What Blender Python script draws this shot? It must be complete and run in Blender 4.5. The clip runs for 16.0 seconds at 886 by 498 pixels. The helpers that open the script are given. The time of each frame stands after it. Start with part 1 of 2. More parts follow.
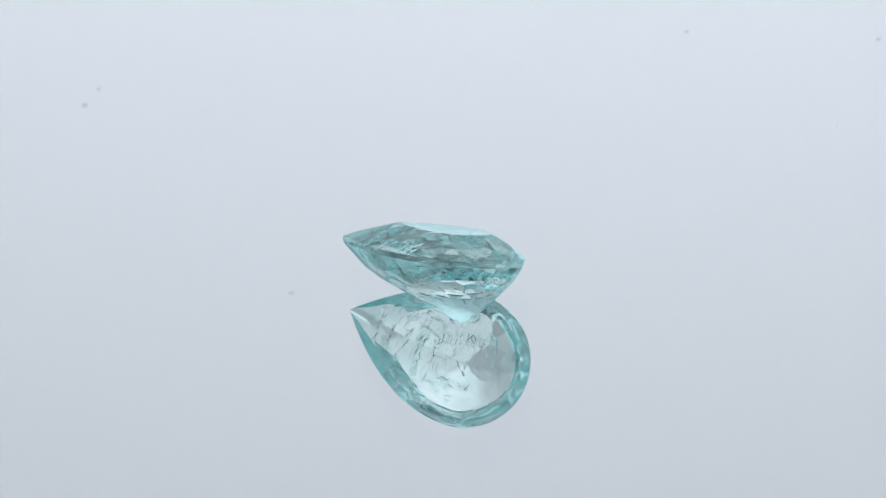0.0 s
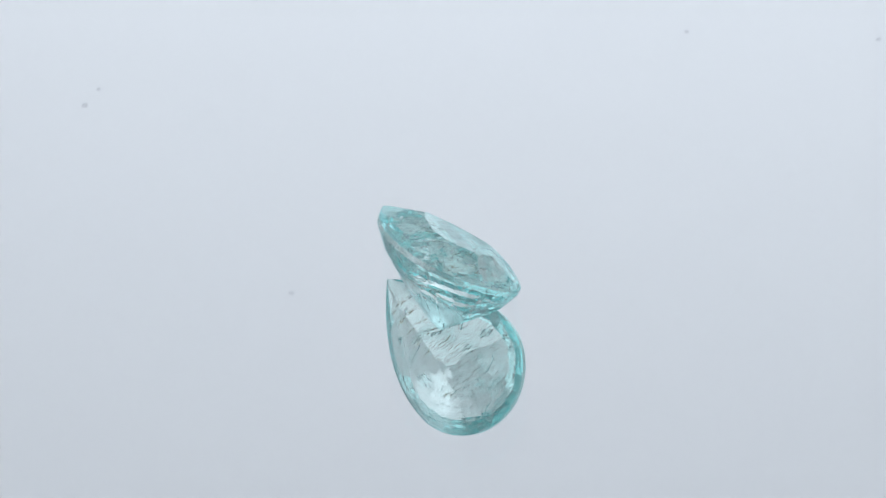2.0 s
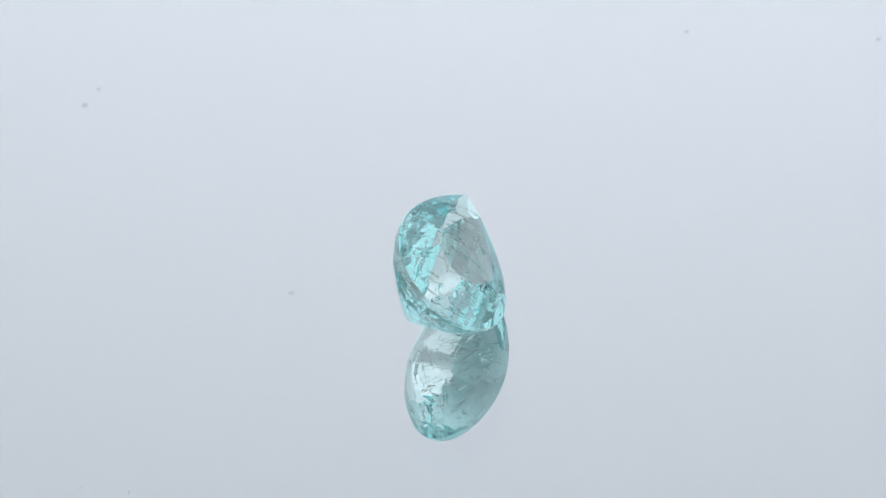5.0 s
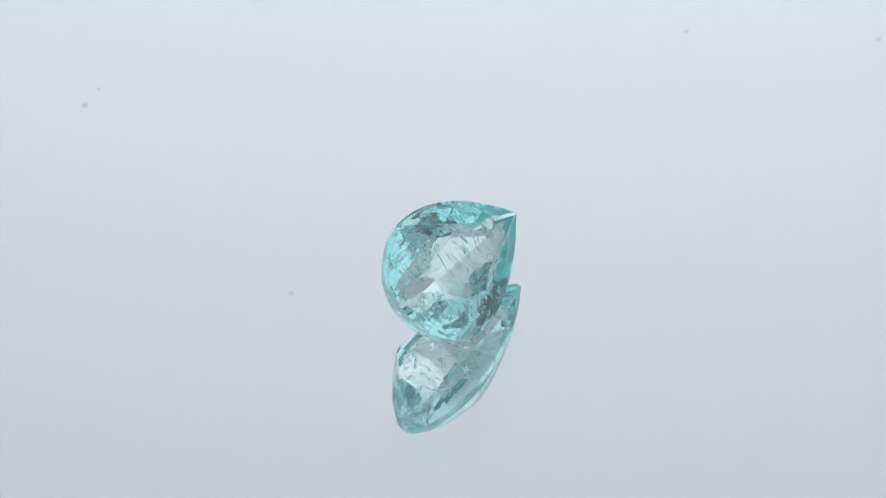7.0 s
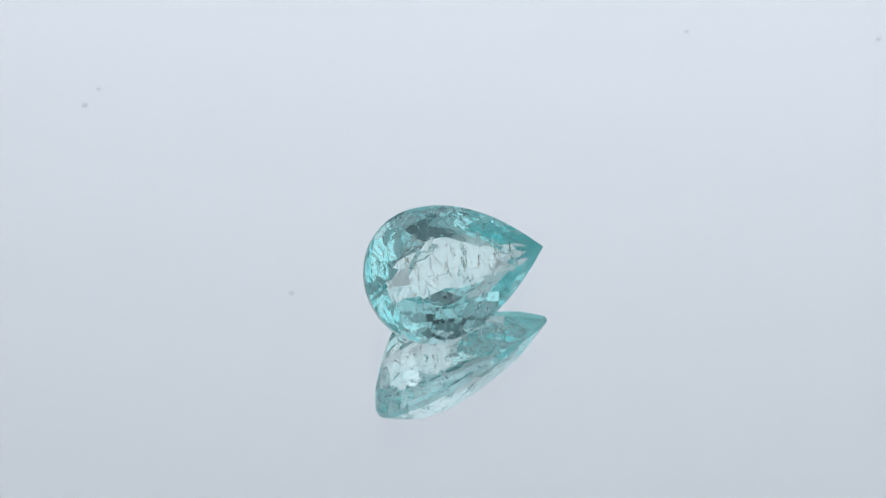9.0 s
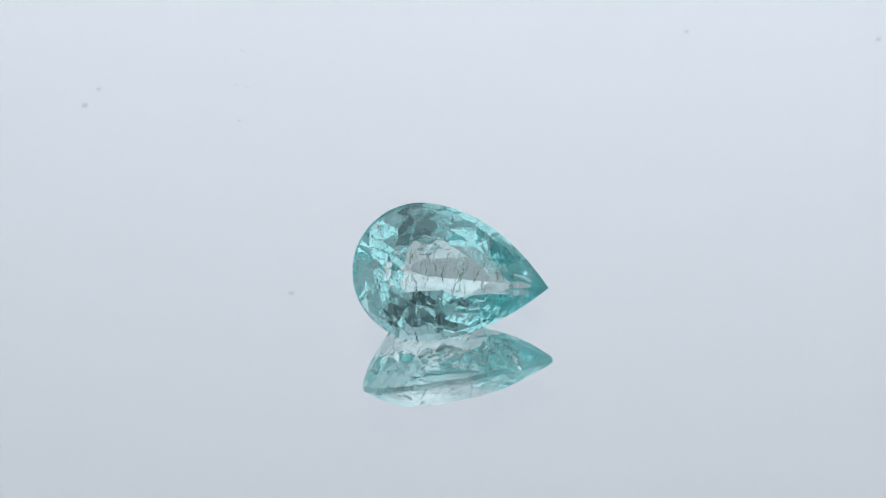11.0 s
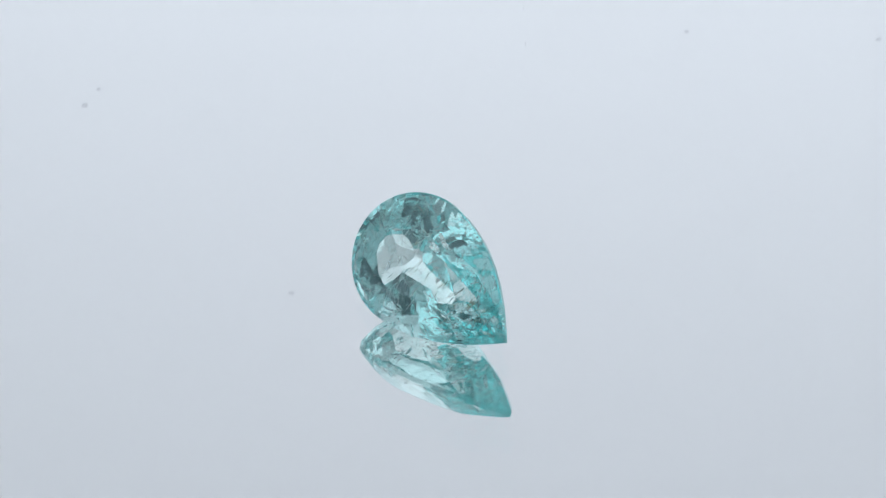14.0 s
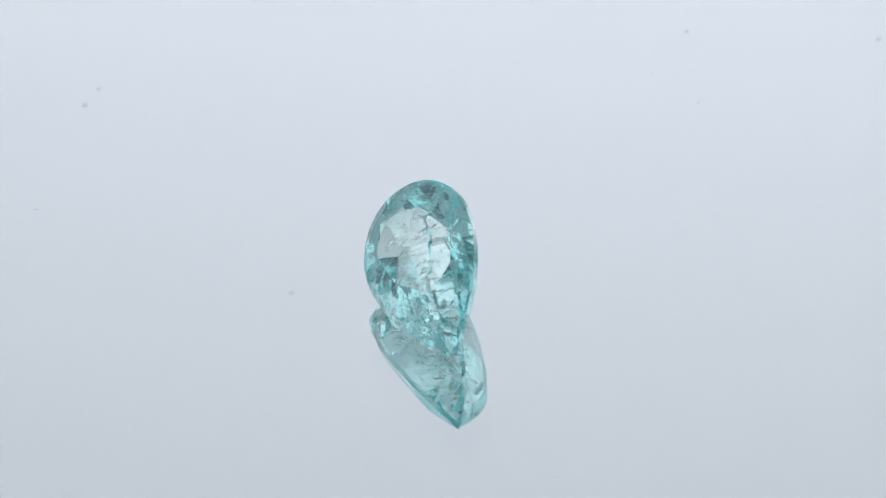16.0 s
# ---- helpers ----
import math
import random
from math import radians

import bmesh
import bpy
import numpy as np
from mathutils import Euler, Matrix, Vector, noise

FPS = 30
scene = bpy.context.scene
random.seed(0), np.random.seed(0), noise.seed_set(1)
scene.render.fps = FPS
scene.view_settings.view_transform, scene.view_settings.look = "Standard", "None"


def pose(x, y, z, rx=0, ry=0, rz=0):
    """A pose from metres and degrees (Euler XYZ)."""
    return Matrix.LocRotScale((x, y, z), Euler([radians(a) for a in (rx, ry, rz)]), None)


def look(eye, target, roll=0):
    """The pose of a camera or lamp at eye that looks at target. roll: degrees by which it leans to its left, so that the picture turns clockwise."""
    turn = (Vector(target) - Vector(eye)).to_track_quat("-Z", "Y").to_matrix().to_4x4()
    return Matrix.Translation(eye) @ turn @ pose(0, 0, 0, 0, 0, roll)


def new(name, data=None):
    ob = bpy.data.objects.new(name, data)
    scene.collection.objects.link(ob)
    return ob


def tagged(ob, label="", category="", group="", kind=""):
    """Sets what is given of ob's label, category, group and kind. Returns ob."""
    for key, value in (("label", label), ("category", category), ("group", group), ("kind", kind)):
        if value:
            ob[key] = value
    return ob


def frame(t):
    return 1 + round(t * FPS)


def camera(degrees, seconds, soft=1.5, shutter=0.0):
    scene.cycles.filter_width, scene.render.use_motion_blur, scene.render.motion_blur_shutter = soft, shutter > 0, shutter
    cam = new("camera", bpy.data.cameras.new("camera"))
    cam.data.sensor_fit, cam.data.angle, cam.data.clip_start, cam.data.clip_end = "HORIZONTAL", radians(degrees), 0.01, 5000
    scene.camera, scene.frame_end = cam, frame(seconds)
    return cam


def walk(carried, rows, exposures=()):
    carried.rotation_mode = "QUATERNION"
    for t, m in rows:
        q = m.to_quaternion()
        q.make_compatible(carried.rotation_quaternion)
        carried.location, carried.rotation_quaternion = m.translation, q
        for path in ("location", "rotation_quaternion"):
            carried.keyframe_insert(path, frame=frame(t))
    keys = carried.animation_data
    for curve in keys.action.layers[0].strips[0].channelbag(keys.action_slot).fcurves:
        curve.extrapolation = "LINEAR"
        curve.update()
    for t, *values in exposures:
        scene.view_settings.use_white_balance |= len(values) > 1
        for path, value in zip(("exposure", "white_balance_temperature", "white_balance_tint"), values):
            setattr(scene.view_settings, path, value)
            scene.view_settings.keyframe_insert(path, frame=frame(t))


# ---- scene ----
MM = 0.001
SPEED = -14.45          # degrees a second, clockwise seen from above
START = 149.0

# camera: a long macro lens, standing still
cam = camera(8.93, 16.0, soft=1.2)
VIEW = pose(0.0, -0.21536, 0.24751, 41.408, 2.866, -3.348)
walk(cam, [(0, VIEW), (16, VIEW)])

# ---- light ----
scene.cycles.max_bounces = 40
scene.cycles.transmission_bounces = 36
scene.cycles.glossy_bounces = 24
scene.view_settings.exposure = 0.0

world = bpy.data.worlds.new("world")
scene.world = world
world.use_nodes = True
world.node_tree.nodes["Background"].inputs[0].default_value = (0.5, 0.55, 0.6, 1)
world.node_tree.nodes["Background"].inputs[1].default_value = 0.05


def area_lamp(name, eye, target, w, h, watts, colour=(1, 1, 1)):
    data = bpy.data.lights.new(name, "AREA")
    data.shape, data.size, data.size_y = "RECTANGLE", w, h
    data.energy, data.color = watts, colour
    ob = new(name, data)
    ob.matrix_world = look(eye, target)
    return ob


# unseen lamp added low down, so that the sheet darkens upwards
area_lamp("backdrop_lamp", (0.17, 0.4, 0.72), (0.17, 1.5, 0.95), 0.9, 0.5, 18.5, (0.863, 0.904, 1.0))
# unseen overhead lamps, added for even light round the stone
for side in (-1, 1):
    area_lamp("ceiling_fill", (side * 0.72, 0.0, 2.45), (side * 0.72, 0.0, 0), 1.25, 2.5, 4.2, (0.855, 0.905, 1.0))
# two unseen lamps, added to brighten the stone from both sides
for side in (-1, 1):
    area_lamp("side_fill_lamp", (side * 0.58, -0.12, 0.34), (0, -0.02, 0.02), 0.62, 0.50, 0.74, (0.88, 0.915, 1.0))


# ---- materials ----
def material(name):
    m = bpy.data.materials.new(name)
    m.use_nodes = True
    m.node_tree.nodes.clear()
    return m, m.node_tree.nodes, m.node_tree.links


def glass(name, colour, ior, rough=0.0):
    m, n, l = material(name)
    out = n.new("ShaderNodeOutputMaterial")
    g = n.new("ShaderNodeBsdfGlass")
    g.inputs["Color"].default_value = (*colour, 1)
    g.inputs["IOR"].default_value = ior
    g.inputs["Roughness"].default_value = rough
    l.new(g.outputs[0], out.inputs[0])
    return m


def surface(name, dark, light, scale, rough=0.8, metal=0.0, bump=0.0):
    m, n, l = material(name)
    out = n.new("ShaderNodeOutputMaterial")
    b = n.new("ShaderNodeBsdfPrincipled")
    b.inputs["Roughness"].default_value = rough
    b.inputs["Metallic"].default_value = metal
    tc = n.new("ShaderNodeTexCoord")
    t1 = n.new("ShaderNodeTexNoise")
    t1.inputs["Scale"].default_value = scale
    t1.inputs["Detail"].default_value = 4
    ramp = n.new("ShaderNodeMix")
    ramp.data_type = "RGBA"
    ramp.inputs[6].default_value = (*dark, 1)
    ramp.inputs[7].default_value = (*light, 1)
    l.new(tc.outputs["Object"], t1.inputs["Vector"])
    l.new(t1.outputs["Fac"], ramp.inputs[0])
    l.new(ramp.outputs[2], b.inputs["Base Color"])
    if bump:
        t2 = n.new("ShaderNodeTexNoise")
        t2.inputs["Scale"].default_value = scale * 40
        bp = n.new("ShaderNodeBump")
        bp.inputs["Strength"].default_value = bump
        bp.inputs["Distance"].default_value = 0.002
        l.new(tc.outputs["Object"], t2.inputs["Vector"])
        l.new(t2.outputs["Fac"], bp.inputs["Height"])
        l.new(bp.outputs[0], b.inputs["Normal"])
    l.new(b.outputs[0], out.inputs[0])
    return m


def crystal(name, clear, deep, ior, rough=0.0, haze=0.0, milk=(0.6, 0.9, 0.9), wave=0.0):
    """Cut stone: light passes the surface nearly untinted and gains colour with each turn inside; fine silk under the
    polish scatters a small, cloudy share of it."""
    m, n, l = material(name)
    out = n.new("ShaderNodeOutputMaterial")
    mix = n.new("ShaderNodeMixShader")
    fr = n.new("ShaderNodeFresnel")
    fr.inputs["IOR"].default_value = ior
    rf = n.new("ShaderNodeBsdfRefraction")
    rf.inputs["Color"].default_value = (*clear, 1)
    rf.inputs["IOR"].default_value = ior
    rf.inputs["Roughness"].default_value = rough
    gl = n.new("ShaderNodeBsdfGlossy")
    gl.inputs["Color"].default_value = (*deep, 1)
    gl.inputs["Roughness"].default_value = rough
    l.new(fr.outputs[0], mix.inputs[0])
    l.new(rf.outputs[0], mix.inputs[1])
    l.new(gl.outputs[0], mix.inputs[2])
    tc = n.new("ShaderNodeTexCoord")
    cloud = n.new("ShaderNodeTexNoise")
    cloud.inputs["Scale"].default_value = 420
    cloud.inputs["Detail"].default_value = 5
    share = n.new("ShaderNodeMapRange")
    share.inputs["From Min"].default_value, share.inputs["From Max"].default_value = 0.32, 0.70
    share.inputs["To Min"].default_value, share.inputs["To Max"].default_value = haze * 0.3, haze * 1.7
    l.new(tc.outputs["Object"], cloud.inputs["Vector"])
    l.new(cloud.outputs["Fac"], share.inputs["Value"])
    if wave:
        strain = n.new("ShaderNodeTexNoise")
        strain.inputs["Scale"].default_value = 850
        strain.inputs["Detail"].default_value = 3
        bend = n.new("ShaderNodeBump")
        bend.inputs["Strength"].default_value = 1.0
        bend.inputs["Distance"].default_value = wave
        l.new(tc.outputs["Object"], strain.inputs["Vector"])
        l.new(strain.outputs["Fac"], bend.inputs["Height"])
        for node in (rf, gl):
            l.new(bend.outputs[0], node.inputs["Normal"])
    veil = n.new("ShaderNodeMixShader")
    thin = n.new("ShaderNodeBsdfDiffuse")
    thin.inputs["Color"].default_value = (*milk, 1)
    l.new(share.outputs[0], veil.inputs[0])
    l.new(mix.outputs[0], veil.inputs[1])
    l.new(thin.outputs[0], veil.inputs[2])
    l.new(veil.outputs[0], out.inputs[0])
    return m


GEM = crystal("tourmaline", (0.866, 0.938, 0.926), (0.764, 0.982, 0.985), 1.63, 0.015, 0.03, (0.80, 0.96, 0.95), 0.000016)
GIRDLE = crystal("bruted_girdle", (0.92, 0.98, 0.97), (0.88, 0.97, 0.96), 1.63, 0.20, 0.04, (0.88, 0.95, 0.92))
HOLLOW = glass("fluid_inclusion", (0.96, 0.98, 0.97), 0.82)
STAINED = glass("stained_tube", (0.78, 0.73, 0.64), 0.86)
FEATHER = glass("healed_fracture", (0.95, 0.98, 0.98), 0.88, 0.12)
SILK = surface("silk", (0.94, 0.95, 0.95), (0.97, 0.97, 0.97), 3000, 0.5)
# silk threads are loose: half of the light goes straight through, half of the rest is scattered onwards
sn, sl = SILK.node_tree.nodes, SILK.node_tree.links
s_out = [q for q in sn if q.bl_idname == "ShaderNodeOutputMaterial"][0]
s_old = s_out.inputs[0].links[0].from_socket
s_mix = sn.new("ShaderNodeMixShader")
s_mix.inputs[0].default_value = 0.55
s_thin = sn.new("ShaderNodeBsdfTranslucent")
s_thin.inputs["Color"].default_value = (0.92, 0.95, 0.95, 1)
sl.new(s_old, s_mix.inputs[1])
sl.new(s_thin.outputs[0], s_mix.inputs[2])
s_gap = sn.new("ShaderNodeMixShader")
s_gap.inputs[0].default_value = 0.5
s_clear = sn.new("ShaderNodeBsdfTransparent")
sl.new(s_mix.outputs[0], s_gap.inputs[1])
sl.new(s_clear.outputs[0], s_gap.inputs[2])
sl.new(s_gap.outputs[0], s_out.inputs[0])
PLATE = glass("plate_glass", (0.985, 0.993, 0.99), 1.52)
SILVER = surface("silvering", (0.93, 0.94, 0.94), (0.95, 0.955, 0.955), 6, 0.0, 1.0)
BACKING = surface("backing_paint", (0.20, 0.21, 0.22), (0.26, 0.27, 0.28), 60, 0.6)
SHEET = surface("white_sheet", (0.78, 0.79, 0.80), (0.82, 0.83, 0.83), 1.3, 0.9)
SIDE = surface("white_wall", (0.82, 0.83, 0.83), (0.86, 0.86, 0.86), 2.0, 0.9)
DARK = surface("dark_wall", (0.17, 0.185, 0.22), (0.23, 0.245, 0.28), 2.5, 0.8, 0.0, 0.2)
TABLE = surface("table_laminate", (0.62, 0.63, 0.64), (0.68, 0.69, 0.70), 18, 0.5, 0.0, 0.1)
LINT = surface("lint", (0.78, 0.78, 0.79), (0.86, 0.86, 0.87), 4000, 0.9)
DUST_SPOT = surface("smudge", (0.58, 0.59, 0.60), (0.62, 0.63, 0.64), 300, 0.9)


def link(name, bm, *mats, parent=None):
    me = bpy.data.meshes.new(name)
    bm.to_mesh(me)
    bm.free()
    for m in mats:
        me.materials.append(m)
    ob = new(name, me)
    if parent:
        ob.parent = parent
    return ob


def box(name, lo, hi, mat, bevel=0.0):
    bm = bmesh.new()
    bmesh.ops.create_cube(bm, size=1)
    for v in bm.verts:
        v.co = Vector([(a + b) / 2 + (b - a) * c for a, b, c in zip(lo, hi, v.co)])
    if bevel:
        bmesh.ops.bevel(bm, geom=bm.edges[:], offset=bevel, segments=3, affect="EDGES")
    return link(name, bm, mat)


# ---- the studio ----
PLATE_T = 2.955 * MM
BASE_Z = -PLATE_T - 2 * MM
tagged(box("floor", (-1.6, -2.1, -0.80), (1.6, 1.6, -0.75), SIDE), kind="structure")
tagged(box("wall_north", (-1.6, 1.5, -0.75), (1.6, 1.6, 2.5), SHEET), kind="structure")
# the front stands open above the table; the unseen dark wall beyond is added to darken facets
for name, lo, hi in (("wall_south_low", (-1.5, -1.4, -0.75), (1.5, -1.3, 0.60)), ("wall_south_left", (-1.5, -1.4, 0.60), (-0.75, -1.3, 2.5)),
                     ("wall_south_right", (0.75, -1.4, 0.60), (1.5, -1.3, 2.5))):
    tagged(box(name, lo, hi, SIDE), kind="structure")
tagged(box("wall_south_far", (-1.6, -2.1, -0.75), (1.6, -2.0, 2.5), DARK), kind="structure")
tagged(box("wall_west", (-1.6, -2.0, -0.75), (-1.5, 1.5, 2.5), SIDE), kind="structure")
tagged(box("wall_east", (1.5, -2.0, -0.75), (1.6, 1.5, 2.5), SIDE), kind="structure")
tagged(box("ceiling", (-1.6, -2.1, 2.5), (1.6, 1.6, 2.6), SIDE), kind="structure")
tagged(box("table_top", (-0.5, -0.35, BASE_Z - 0.025), (0.5, 0.5, BASE_Z), TABLE, 0.004), kind="structure")


# grey discs added to the sheet, standing in for dust spots in the camera
def smudge(x, z, r):
    bm = bmesh.new()
    n = 20
    for y, k in ((0.0, 1.0), (-0.00004, 0.8)):
        ring = [bm.verts.new((r * k * math.cos(a) * 0.95, y, r * k * math.sin(a))) for a in (2 * math.pi * i / n for i in range(n))]
        if y == 0.0:
            outer = ring
    for i in range(n):
        bm.faces.new((outer[i], outer[(i + 1) % n], ring[(i + 1) % n], ring[i]))
    bm.faces.new(ring)
    bm.faces.new(outer[::-1])
    bmesh.ops.recalc_face_normals(bm, faces=bm.faces[:])
    ob = link("smudge", bm, DUST_SPOT)
    ob.matrix_world = pose(x, 1.49998, z)
    return tagged(ob, "small faint grey disc on the white backdrop sheet, standing in for dust in the camera", "smudge", "smudges on the backdrop")


smudge(-0.0678, 1.7113, 0.0017)
smudge(-0.1498, 1.5752, 0.0016)
smudge(0.1169, 1.5578, 0.0014)
smudge(0.2017, 1.5720, 0.0014)
smudge(-0.1426, 1.5654, 0.0013)


# ---- the turning mirror ----
def disc(bm, r, z0, z1, n, bevel, slots=(0, 0)):
    rings = [(r - bevel, z0), (r, z0 + bevel), (r, z1 - bevel), (r - bevel, z1)]
    vs = [[bm.verts.new((q * math.cos(2 * math.pi * i / n), q * math.sin(2 * math.pi * i / n), z)) for i in range(n)] for q, z in rings]
    for a, b in zip(vs, vs[1:]):
        for i in range(n):
            bm.faces.new((a[i], a[(i + 1) % n], b[(i + 1) % n], b[i]))
    bm.faces.new(vs[0][::-1]).material_index = slots[0]
    bm.faces.new(vs[-1]).material_index = slots[1]


mirror = tagged(new("mirror_plate"), "round glass mirror plate turning slowly under the stone", "mirror")
mirror.empty_display_size = 0.02
bm = bmesh.new()
disc(bm, 0.14, -PLATE_T, 0.0, 128, 0.0004, (1, 0))
link("glass", bm, PLATE, SILVER, parent=mirror)
bm = bmesh.new()
disc(bm, 0.139, BASE_Z, -PLATE_T - 0.0002, 96, 0.0003)
backing = link("backing_board", bm, BACKING, parent=mirror)


# dust and lint lying on the glass: place in mm, length, width, bend and turn
def fibre(bm, x, y, length, width, bend, turn, seed):
    rnd = random.Random(seed)
    n, k = 7, 6
    prev = None
    c, s = math.cos(radians(turn)), math.sin(radians(turn))
    for i in range(n):
        f = i / (n - 1) - 0.5
        px, py = f * length, bend * length * (0.25 - f * f) + rnd.uniform(-0.05, 0.05) * length * 0.3
        r = width / 2 * (1 - (2 * f) ** 4 * 0.8) * rnd.uniform(0.7, 1.15)
        ring = []
        for j in range(k):
            a = 2 * math.pi * j / k
            qx, qy, qz = px, py + r * math.cos(a), r * (1.02 + math.sin(a))
            ring.append(bm.verts.new(((x + c * qx - s * qy) * MM, (y + s * qx + c * qy) * MM, qz * MM + 0.000002)))
        if prev:
            for j in range(k):
                bm.faces.new((prev[j], prev[(j + 1) % k], ring[(j + 1) % k], ring[j]))
        else:
            bm.faces.new(ring[::-1])
        prev = ring
    bm.faces.new(prev)


LINTS = ((-5.07, -17.79, 0.42, 0.05, 0.3, 60), (2.61, -23.14, 0.50, 0.05, 0.2, 110), (-2.24, -6.39, 0.08, 0.05, 0, 0),
         (-6.9, -0.45, 0.10, 0.06, 0, 30), (-16.27, -10.08, 0.16, 0.05, 0.3, 20), (-19.6, -6.2, 0.14, 0.07, 0.2, 80),
         (-12.45, 2.73, 0.20, 0.07, 0.5, 100), (24.2, 10.85, 0.42, 0.06, 0.5, 75), (22.18, 1.34, 0.14, 0.06, 0.3, 40),
         (8.42, 0.15, 0.22, 0.05, 0.6, 15), (4.06, -20.77, 0.22, 0.09, 0.1, 130), (9.11, -19.24, 0.36, 0.04, 0.4, 95))
lints = []
for i, (x, y, a, b, c, d) in enumerate(LINTS):
    bm = bmesh.new()
    fibre(bm, 0, 0, a, b * 0.65, c, d, i)
    ob = link("lint", bm, LINT)
    tagged(ob, "tiny grey fibre of lint lying on the mirror", "lint", "lint on the mirror")
    lints.append((ob, x * MM, y * MM))


# ---- the stone ----
A, WH, LT, PW = 3.931, 3.945, 7.428, 1.904      # pear outline, mm
GIRD, CROWN, PAV = 0.30, 1.28, 3.70
TABLE_K, TABLE_U = 0.526, 0.248
CULET = (-0.729, -0.126)
TILT, TILT_DIR = 41.905, -72.563
REST_Z = 3.083 - 0.05


def pear(s):
    """The outline at s from 0 (the point) round to 2 (the point again), mm."""
    s = s % 2.0
    th = math.pi * s
    if 0.5 <= s <= 1.5:
        return A * math.cos(th), WH * math.sin(th)
    f = 1 - (s if s < 1 else 2 - s) / 0.5
    # the point sits a little off the middle: one flank is fuller
    return (LT * f, WH * (1 - f ** (PW + 0.2))) if s < 1 else (LT * f, -WH * (1 - f ** PW))


def level(s, k, depth, tail=1.0, flank=1.0):
    """A point of the outline drawn in to k round the culet, at its height, mm."""
    u, v = pear(s)
    # deeper under the flank on which the stone lies
    u, v = u * tail if u > 0 else u, v * flank if v < 0 else v
    cu, cv = CULET if depth < 0 else (TABLE_U, 0.0)
    return Vector((cu + (u - cu) * k, cv + (v - cv) * k, depth))


g = GIRD / 2
cut_rnd = random.Random(5)


def tier(n, shift, upper, lower, worn):
    """The planes of one row of facets: each touches the outline along its girdle side. Hand-cut, so each is a little off."""
    out = []
    for i in range(n):
        s = (i + shift) * 2 / n
        p, q = level(s, *upper), level(s, *lower)
        along = level(s + 0.03, *upper) - level(s - 0.03, *upper)
        nm = along.cross(q - p).normalized()
        if nm.dot(p - Vector((0.5, 0, 0))) < 0:
            nm = -nm
        nm = (nm + Vector([cut_rnd.uniform(-worn, worn) for _ in range(3)])).normalized()
        out.append((p, nm))
    return out


# crown: girdle facets, mains, stars; pavilion: four rows down to the culet
CUTS = tier(24, 0.5, (1, g), (0.785, g + CROWN * 0.56), 0.014)
CUTS += tier(8, 0, (1, g + CROWN * 0.06), (0.50, g + CROWN * 0.97), 0.015)
CUTS += tier(8, 0.5, (0.70, g + CROWN * 0.77), (0.49, g + CROWN), 0.025)
CUTS += [(Vector((0, 0, g + CROWN)), Vector((0, 0, 1)))]
CUTS += tier(28, 0.5, (1, -g), (0.845, -g - PAV * 0.25, 1.03, 1.045), 0.012)
CUTS += tier(16, 0, (0.845, -g - PAV * 0.255, 1.03, 1.045), (0.66, -g - PAV * 0.46, 1.08, 1.045), 0.035)
CUTS += tier(16, 0.5, (0.66, -g - PAV * 0.468, 1.08, 1.045), (0.36, -g - PAV * 0.75, 1.05, 1.045), 0.05)
CUTS += tier(8, 0, (0.36, -g - PAV * 0.752, 1.05, 1.045), (0.10, -g - PAV * 0.975), 0.045)
CUTS += tier(6, 0.3, (0.10, -g - PAV * 0.965), (0.02, -g - PAV * 1.0), 0.03)

d = radians(TILT_DIR)
TIP = Matrix.Rotation(radians(TILT), 4, Vector((-math.sin(d), math.cos(d), 0)))
LIFT = Matrix.Translation((-0.859 * MM, -0.859 * MM, REST_Z * MM))
REST = LIFT @ TIP @ Matrix.Scale(MM, 4)


def slice_off(bm, co, nm):
    """Grinds one flat facet."""
    cut = bmesh.ops.bisect_plane(bm, geom=bm.verts[:] + bm.edges[:] + bm.faces[:], plane_co=co, plane_no=nm, clear_outer=True)
    edges = [e for e in cut["geom_cut"] if isinstance(e, bmesh.types.BMEdge)]
    if len(edges) > 2:
        bmesh.ops.edgeloop_fill(bm, edges=edges)


bm = bmesh.new()
low, top = ([bm.verts.new((*pear(i * 2 / 72), w)) for i in range(72)] for w in (-g - PAV, g + CROWN * 1.2))
for i in range(72):
    bm.faces.new((low[i], low[(i + 1) % 72], top[(i + 1) % 72], top[i]))
bm.faces.new(low[::-1])
bm.faces.new(top)
for co, nm in CUTS:
    slice_off(bm, co, nm)
bmesh.ops.recalc_face_normals(bm, faces=bm.faces[:])
for f in bm.faces:
    f.normal_update()
    if abs(f.normal.z) < 0.05:
        f.material_index = 1
FACES = [(f.normal.copy(), f.calc_center_median().copy()) for f in bm.faces]
bm.transform(REST)
# the small worn flat on which it lies
feet = [v.co.copy() for v in bm.verts if v.co.z < 0]
foot = sum(feet, Vector()) / len(feet)
slice_off(bm, (0, 0, 0.00001), (0, 0, -1))
# and two flats beside it that rise towards the girdle
for turn in (-38, 38):
    a, lean = d + radians(turn), radians(5.5)
    slice_off(bm, (foot.x, foot.y, 0.00001), (math.cos(a) * math.sin(lean), math.sin(a) * math.sin(lean), -math.cos(lean)))
bmesh.ops.recalc_face_normals(bm, faces=bm.faces[:])
stone = link("gemstone", bm, GEM, GIRDLE)
tagged(stone, "pear-cut turquoise blue tourmaline with needle inclusions lying tilted on the mirror", "gemstone")


def inside(p, margin):
    return all((p - c).dot(nm) < -margin for nm, c in FACES)


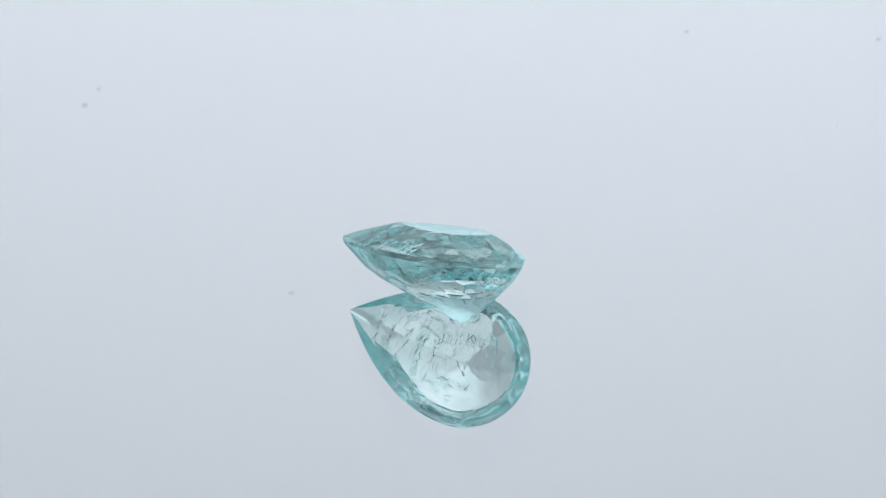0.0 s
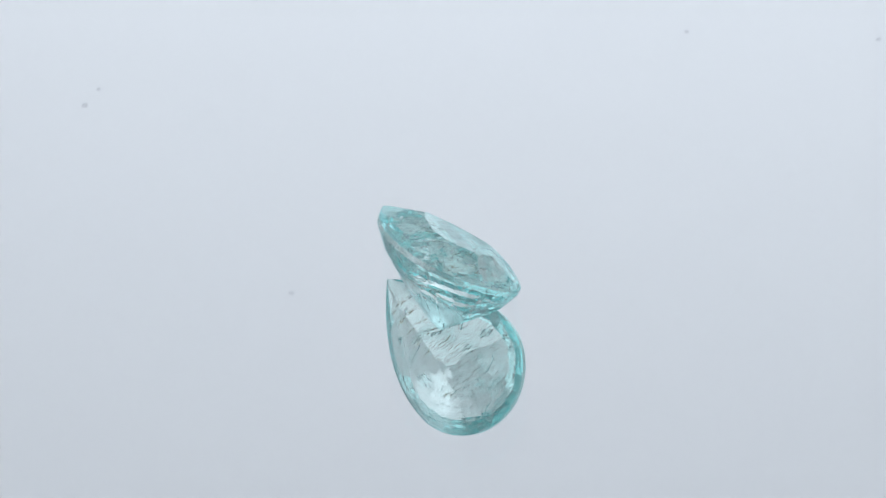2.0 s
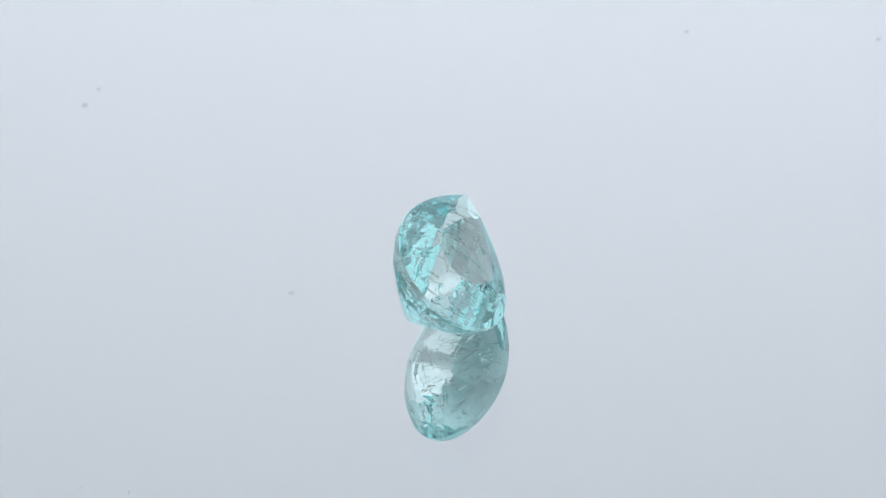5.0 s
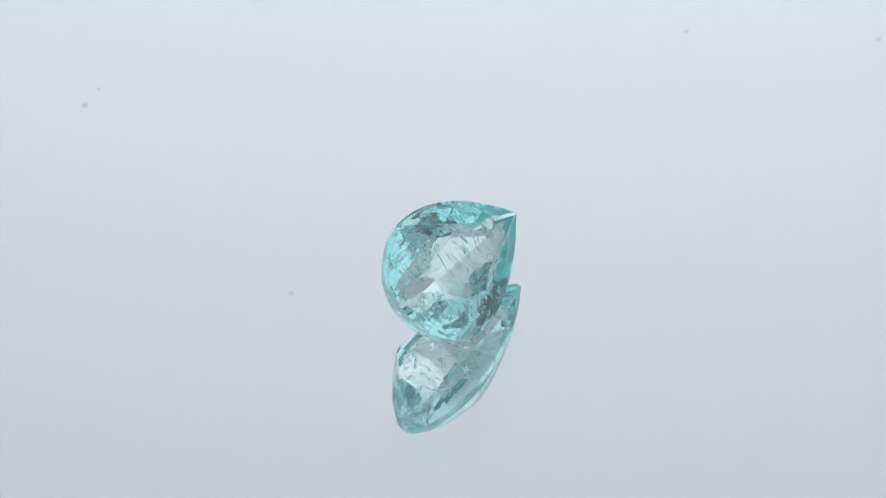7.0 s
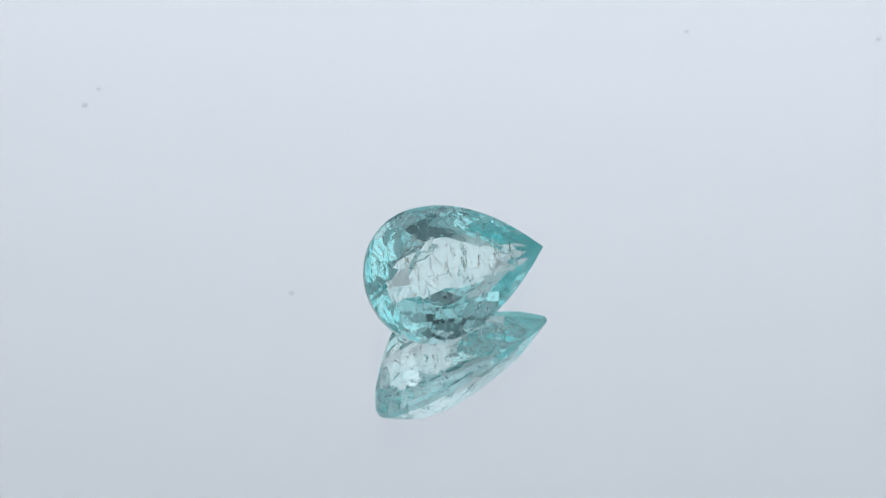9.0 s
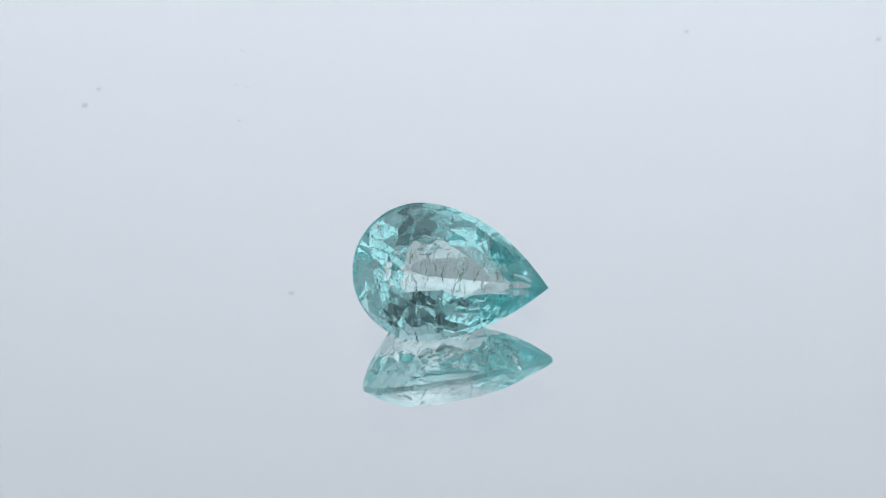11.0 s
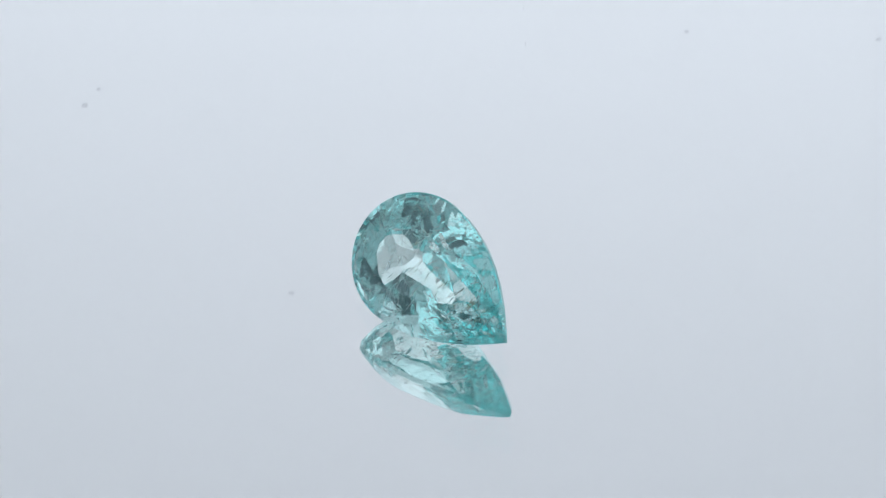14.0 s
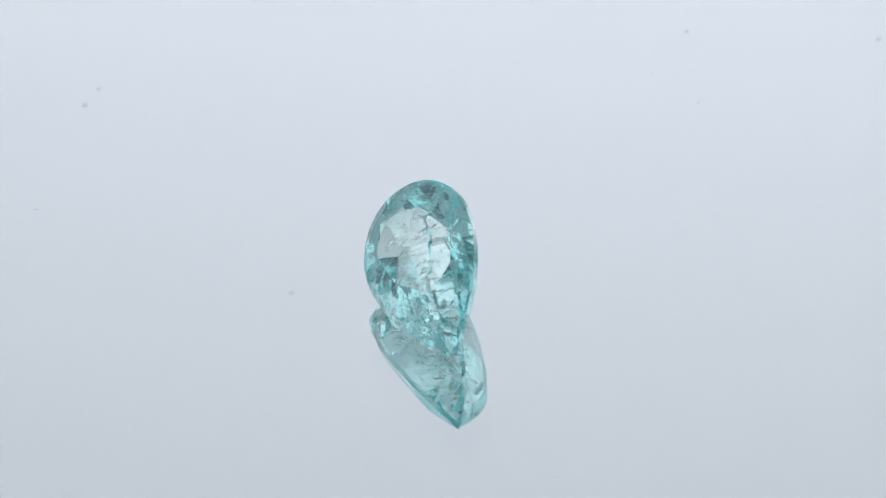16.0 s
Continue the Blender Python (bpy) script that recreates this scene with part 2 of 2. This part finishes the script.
def needle_mesh(length, width, bend, seed):
    rnd = random.Random(seed)
    bm = bmesh.new()
    n, k, prev = 6, 5, None
    ph = rnd.uniform(0, 6.28)
    for i in range(n):
        f = i / (n - 1) - 0.5
        r = width / 2 * (1.02 - (2 * f) ** 2) * rnd.uniform(0.75, 1.2)
        b = bend * length * (0.25 - f * f)
        ringv = [bm.verts.new((f * length, b * math.cos(ph) + r * math.cos(a), b * math.sin(ph) + r * math.sin(a))) for a in (2 * math.pi * j / k for j in range(k))]
        if prev:
            for j in range(k):
                bm.faces.new((prev[j], prev[(j + 1) % k], ringv[(j + 1) % k], ringv[j]))
        else:
            bm.faces.new(ringv[::-1])
        prev = ringv
    bm.faces.new(prev)
    bmesh.ops.recalc_face_normals(bm, faces=bm.faces[:])
    return bm


def feather_mesh(w, h, thick, seed):
    """A thin wavy closed sheet with a ragged rim."""
    rnd = random.Random(seed)
    bm = bmesh.new()
    n = 18
    off = rnd.uniform(0, 50)
    rim = [rnd.uniform(0.55, 1.0) for _ in range(n)]
    sheets = []
    for side in (1, -1):
        mid = bm.verts.new((0, 0, side * thick))
        rows = []
        for q in (0.5, 1.0):
            row = []
            for i in range(n):
                a = 2 * math.pi * i / n
                x, y = w * q * rim[i] * math.cos(a), h * q * rim[i] * math.sin(a)
                z = 0.16 * w * noise.noise((x / w * 1.6 + off, y / h * 1.6, 0)) + side * thick * (1 - 0.75 * q)
                row.append(bm.verts.new((x, y, z)))
            rows.append(row)
        for i in range(n):
            j = (i + 1) % n
            bm.faces.new((mid, rows[0][i], rows[0][j]))
            bm.faces.new((rows[0][i], rows[1][i], rows[1][j], rows[0][j]))
        sheets.append(rows[1])
    for i in range(n):
        j = (i + 1) % n
        bm.faces.new((sheets[0][i], sheets[0][j], sheets[1][j], sheets[1][i]))
    bmesh.ops.recalc_face_normals(bm, faces=bm.faces[:])
    return bm


def shared(name, bm, mat):
    me = bpy.data.meshes.new(name)
    bm.to_mesh(me)
    bm.free()
    me.materials.append(mat)
    return me


rnd = random.Random(11)
DASHES = [shared("dash_inclusion", needle_mesh(rnd.uniform(0.5, 1.2), rnd.uniform(0.05, 0.09), 0.12, i), HOLLOW) for i in range(8)]
STREAKS = [shared("streak_inclusion", needle_mesh(rnd.uniform(0.25, 0.6), rnd.uniform(0.04, 0.075), 0.2, 30 + i), STAINED) for i in range(8)]
HAIRS = [shared("hair_inclusion", needle_mesh(rnd.uniform(0.5, 1.4), rnd.uniform(0.018, 0.032), rnd.uniform(0.1, 0.5), 50 + i), HOLLOW) for i in range(12)]
SILKS = [shared("silk_inclusion", needle_mesh(rnd.uniform(0.4, 1.3), rnd.uniform(0.014, 0.026), rnd.uniform(0.05, 0.45), 70 + i), SILK) for i in range(12)]
THREADS = [shared("silk_inclusion", needle_mesh(rnd.uniform(0.4, 1.2), rnd.uniform(0.032, 0.050), rnd.uniform(0.05, 0.35), 130 + i), SILK) for i in range(12)]
FEATHERS = [shared("feather_inclusion", feather_mesh(rnd.uniform(0.35, 0.8), rnd.uniform(0.3, 0.6), 0.012, 90 + i), FEATHER) for i in range(6)]


def embed(name, me, p, turn):
    """Sets one inclusion into the stone, if the whole of it stays under the surface."""
    half = max(abs(v.co.x) for v in me.vertices)
    reach = turn.to_3x3() @ Vector((half, 0, 0))
    if not (inside(p, 0.12) and inside(p + reach, 0.08) and inside(p - reach, 0.08)):
        return False
    ob = new(name, me)
    ob.parent = stone
    ob.matrix_local = LIFT @ TIP @ Matrix.Translation(p * MM) @ turn @ Matrix.Scale(MM, 4)
    return True


def scatter(name, meshes, count, margin, aligned, low=-3.6, high=1.1):
    made = 0
    while made < count:
        p = Vector((rnd.uniform(-4, 7.4), rnd.uniform(-4, 4), rnd.uniform(low, high)))
        if not inside(p, margin):
            continue
        if rnd.random() < aligned:
            turn = pose(0, 0, 0, rnd.uniform(0, 360), rnd.gauss(0, 10), 90 + rnd.gauss(0, 12))
        else:
            turn = pose(0, 0, 0, rnd.uniform(0, 360), rnd.uniform(-70, 70), rnd.uniform(0, 360))
        made += embed(name, rnd.choice(meshes), p, turn)


scatter("dash_inclusion", DASHES, 12, 0.5, 0.9)
scatter("hair_inclusion", HAIRS, 10, 0.5, 0.4)
scatter("silk_inclusion", SILKS, 55, 0.4, 0.45)
scatter("silk_inclusion", THREADS, 100, 0.2, 0.4, -1.0, 1.25)
scatter("feather_inclusion", FEATHERS, 22, 0.7, 0.3)

# knots of short brown streaks, one behind the other along the axis towards the point
for i in range(7):
    mid = Vector((-0.6 + 0.95 * i, rnd.uniform(-0.35, 0.35), -1.0 + 0.13 * i))
    for _ in range(5):
        p = mid + Vector((rnd.gauss(0, 0.11), rnd.gauss(0, 0.33), rnd.gauss(0, 0.10)))
        embed("streak_inclusion", rnd.choice(STREAKS), p, pose(0, 0, 0, rnd.uniform(0, 360), rnd.gauss(0, 8), 84 + rnd.gauss(0, 11)))

# fine pinpoints and short threads, too many to count
me_v, me_f = [], []
count = 0
while count < 200:
    p = Vector((rnd.gauss(0.5, 3.0), rnd.gauss(0, 2.2), rnd.uniform(-3.2, 1.0)))
    if not inside(p, 0.25):
        continue
    count += 1
    ln, r = rnd.uniform(0.06, 0.35), rnd.uniform(0.008, 0.018)
    turn = pose(0, 0, 0, rnd.uniform(0, 360), rnd.gauss(0, 35), 90 + rnd.gauss(0, 50))
    k = len(me_v)
    for q in ((-ln, 0, 0), (ln, 0, 0), (0, r, r), (0, -r, r), (0, -r, -r), (0, r, -r)):
        me_v.append(REST @ (p + turn @ Vector(q)))
    for i in range(4):
        j = (i + 1) % 4
        me_f += [(k, k + 2 + j, k + 2 + i), (k + 1, k + 2 + i, k + 2 + j)]
me = bpy.data.meshes.new("pinpoint_inclusions")
me.from_pydata(me_v, [], me_f)
me.materials.append(HOLLOW)
cloud = tagged(new("pinpoint_inclusions", me), kind="stuff")
cloud.parent = stone


# ---- what turns ----
def motions():
    times = [0.5 * i for i in range(33)]
    walk(mirror, [(t, pose(0, 0, 0, 0, 0, SPEED * t)) for t in times])
    for ob, x, y in lints:
        rows = []
        for t in times:
            a = radians(SPEED * t)
            rows.append((t, pose(x * math.cos(a) - y * math.sin(a), x * math.sin(a) + y * math.cos(a), 0, 0, 0, SPEED * t)))
        walk(ob, rows)
    # the stone shifts a little on the glass as it turns, and slips at the very end: seconds, mm, mm, degrees
    drift = ((0, -0.04, 0, -0.4), (1.5, -0.09, -0.02, -0.2), (3, 0, -0.02, -0.6), (4, 0.04, -0.04, -0.4), (5.2, 0.10, 0.02, -1.0), (6.5, 0.15, 0.07, -1.6),
             (7, 0.10, 0.03, -1.0), (8, -0.04, -0.02, -0.8), (9.2, -0.06, 0, -0.3), (11.3, 0.02, -0.03, 0.1), (12.5, 0.02, -0.01, 0), (14, -0.04, -0.04, 0.4),
             (15, 0.02, -0.06, 0.4), (15.5, 0.03, -0.02, 0.3), (15.75, 0.01, 0.14, 0.2), (16, -0.03, 0.42, 0.2))
    key = [r[0] for r in drift]
    rows = []
    for t in sorted(set(times) | {15.75}):
        x, y, a = (float(np.interp(t, key, [r[i] for r in drift])) for i in (1, 2, 3))
        rows.append((t, pose(x * MM, y * MM, 0, 0, 0, START + SPEED * t + a)))
    walk(stone, rows)


motions()
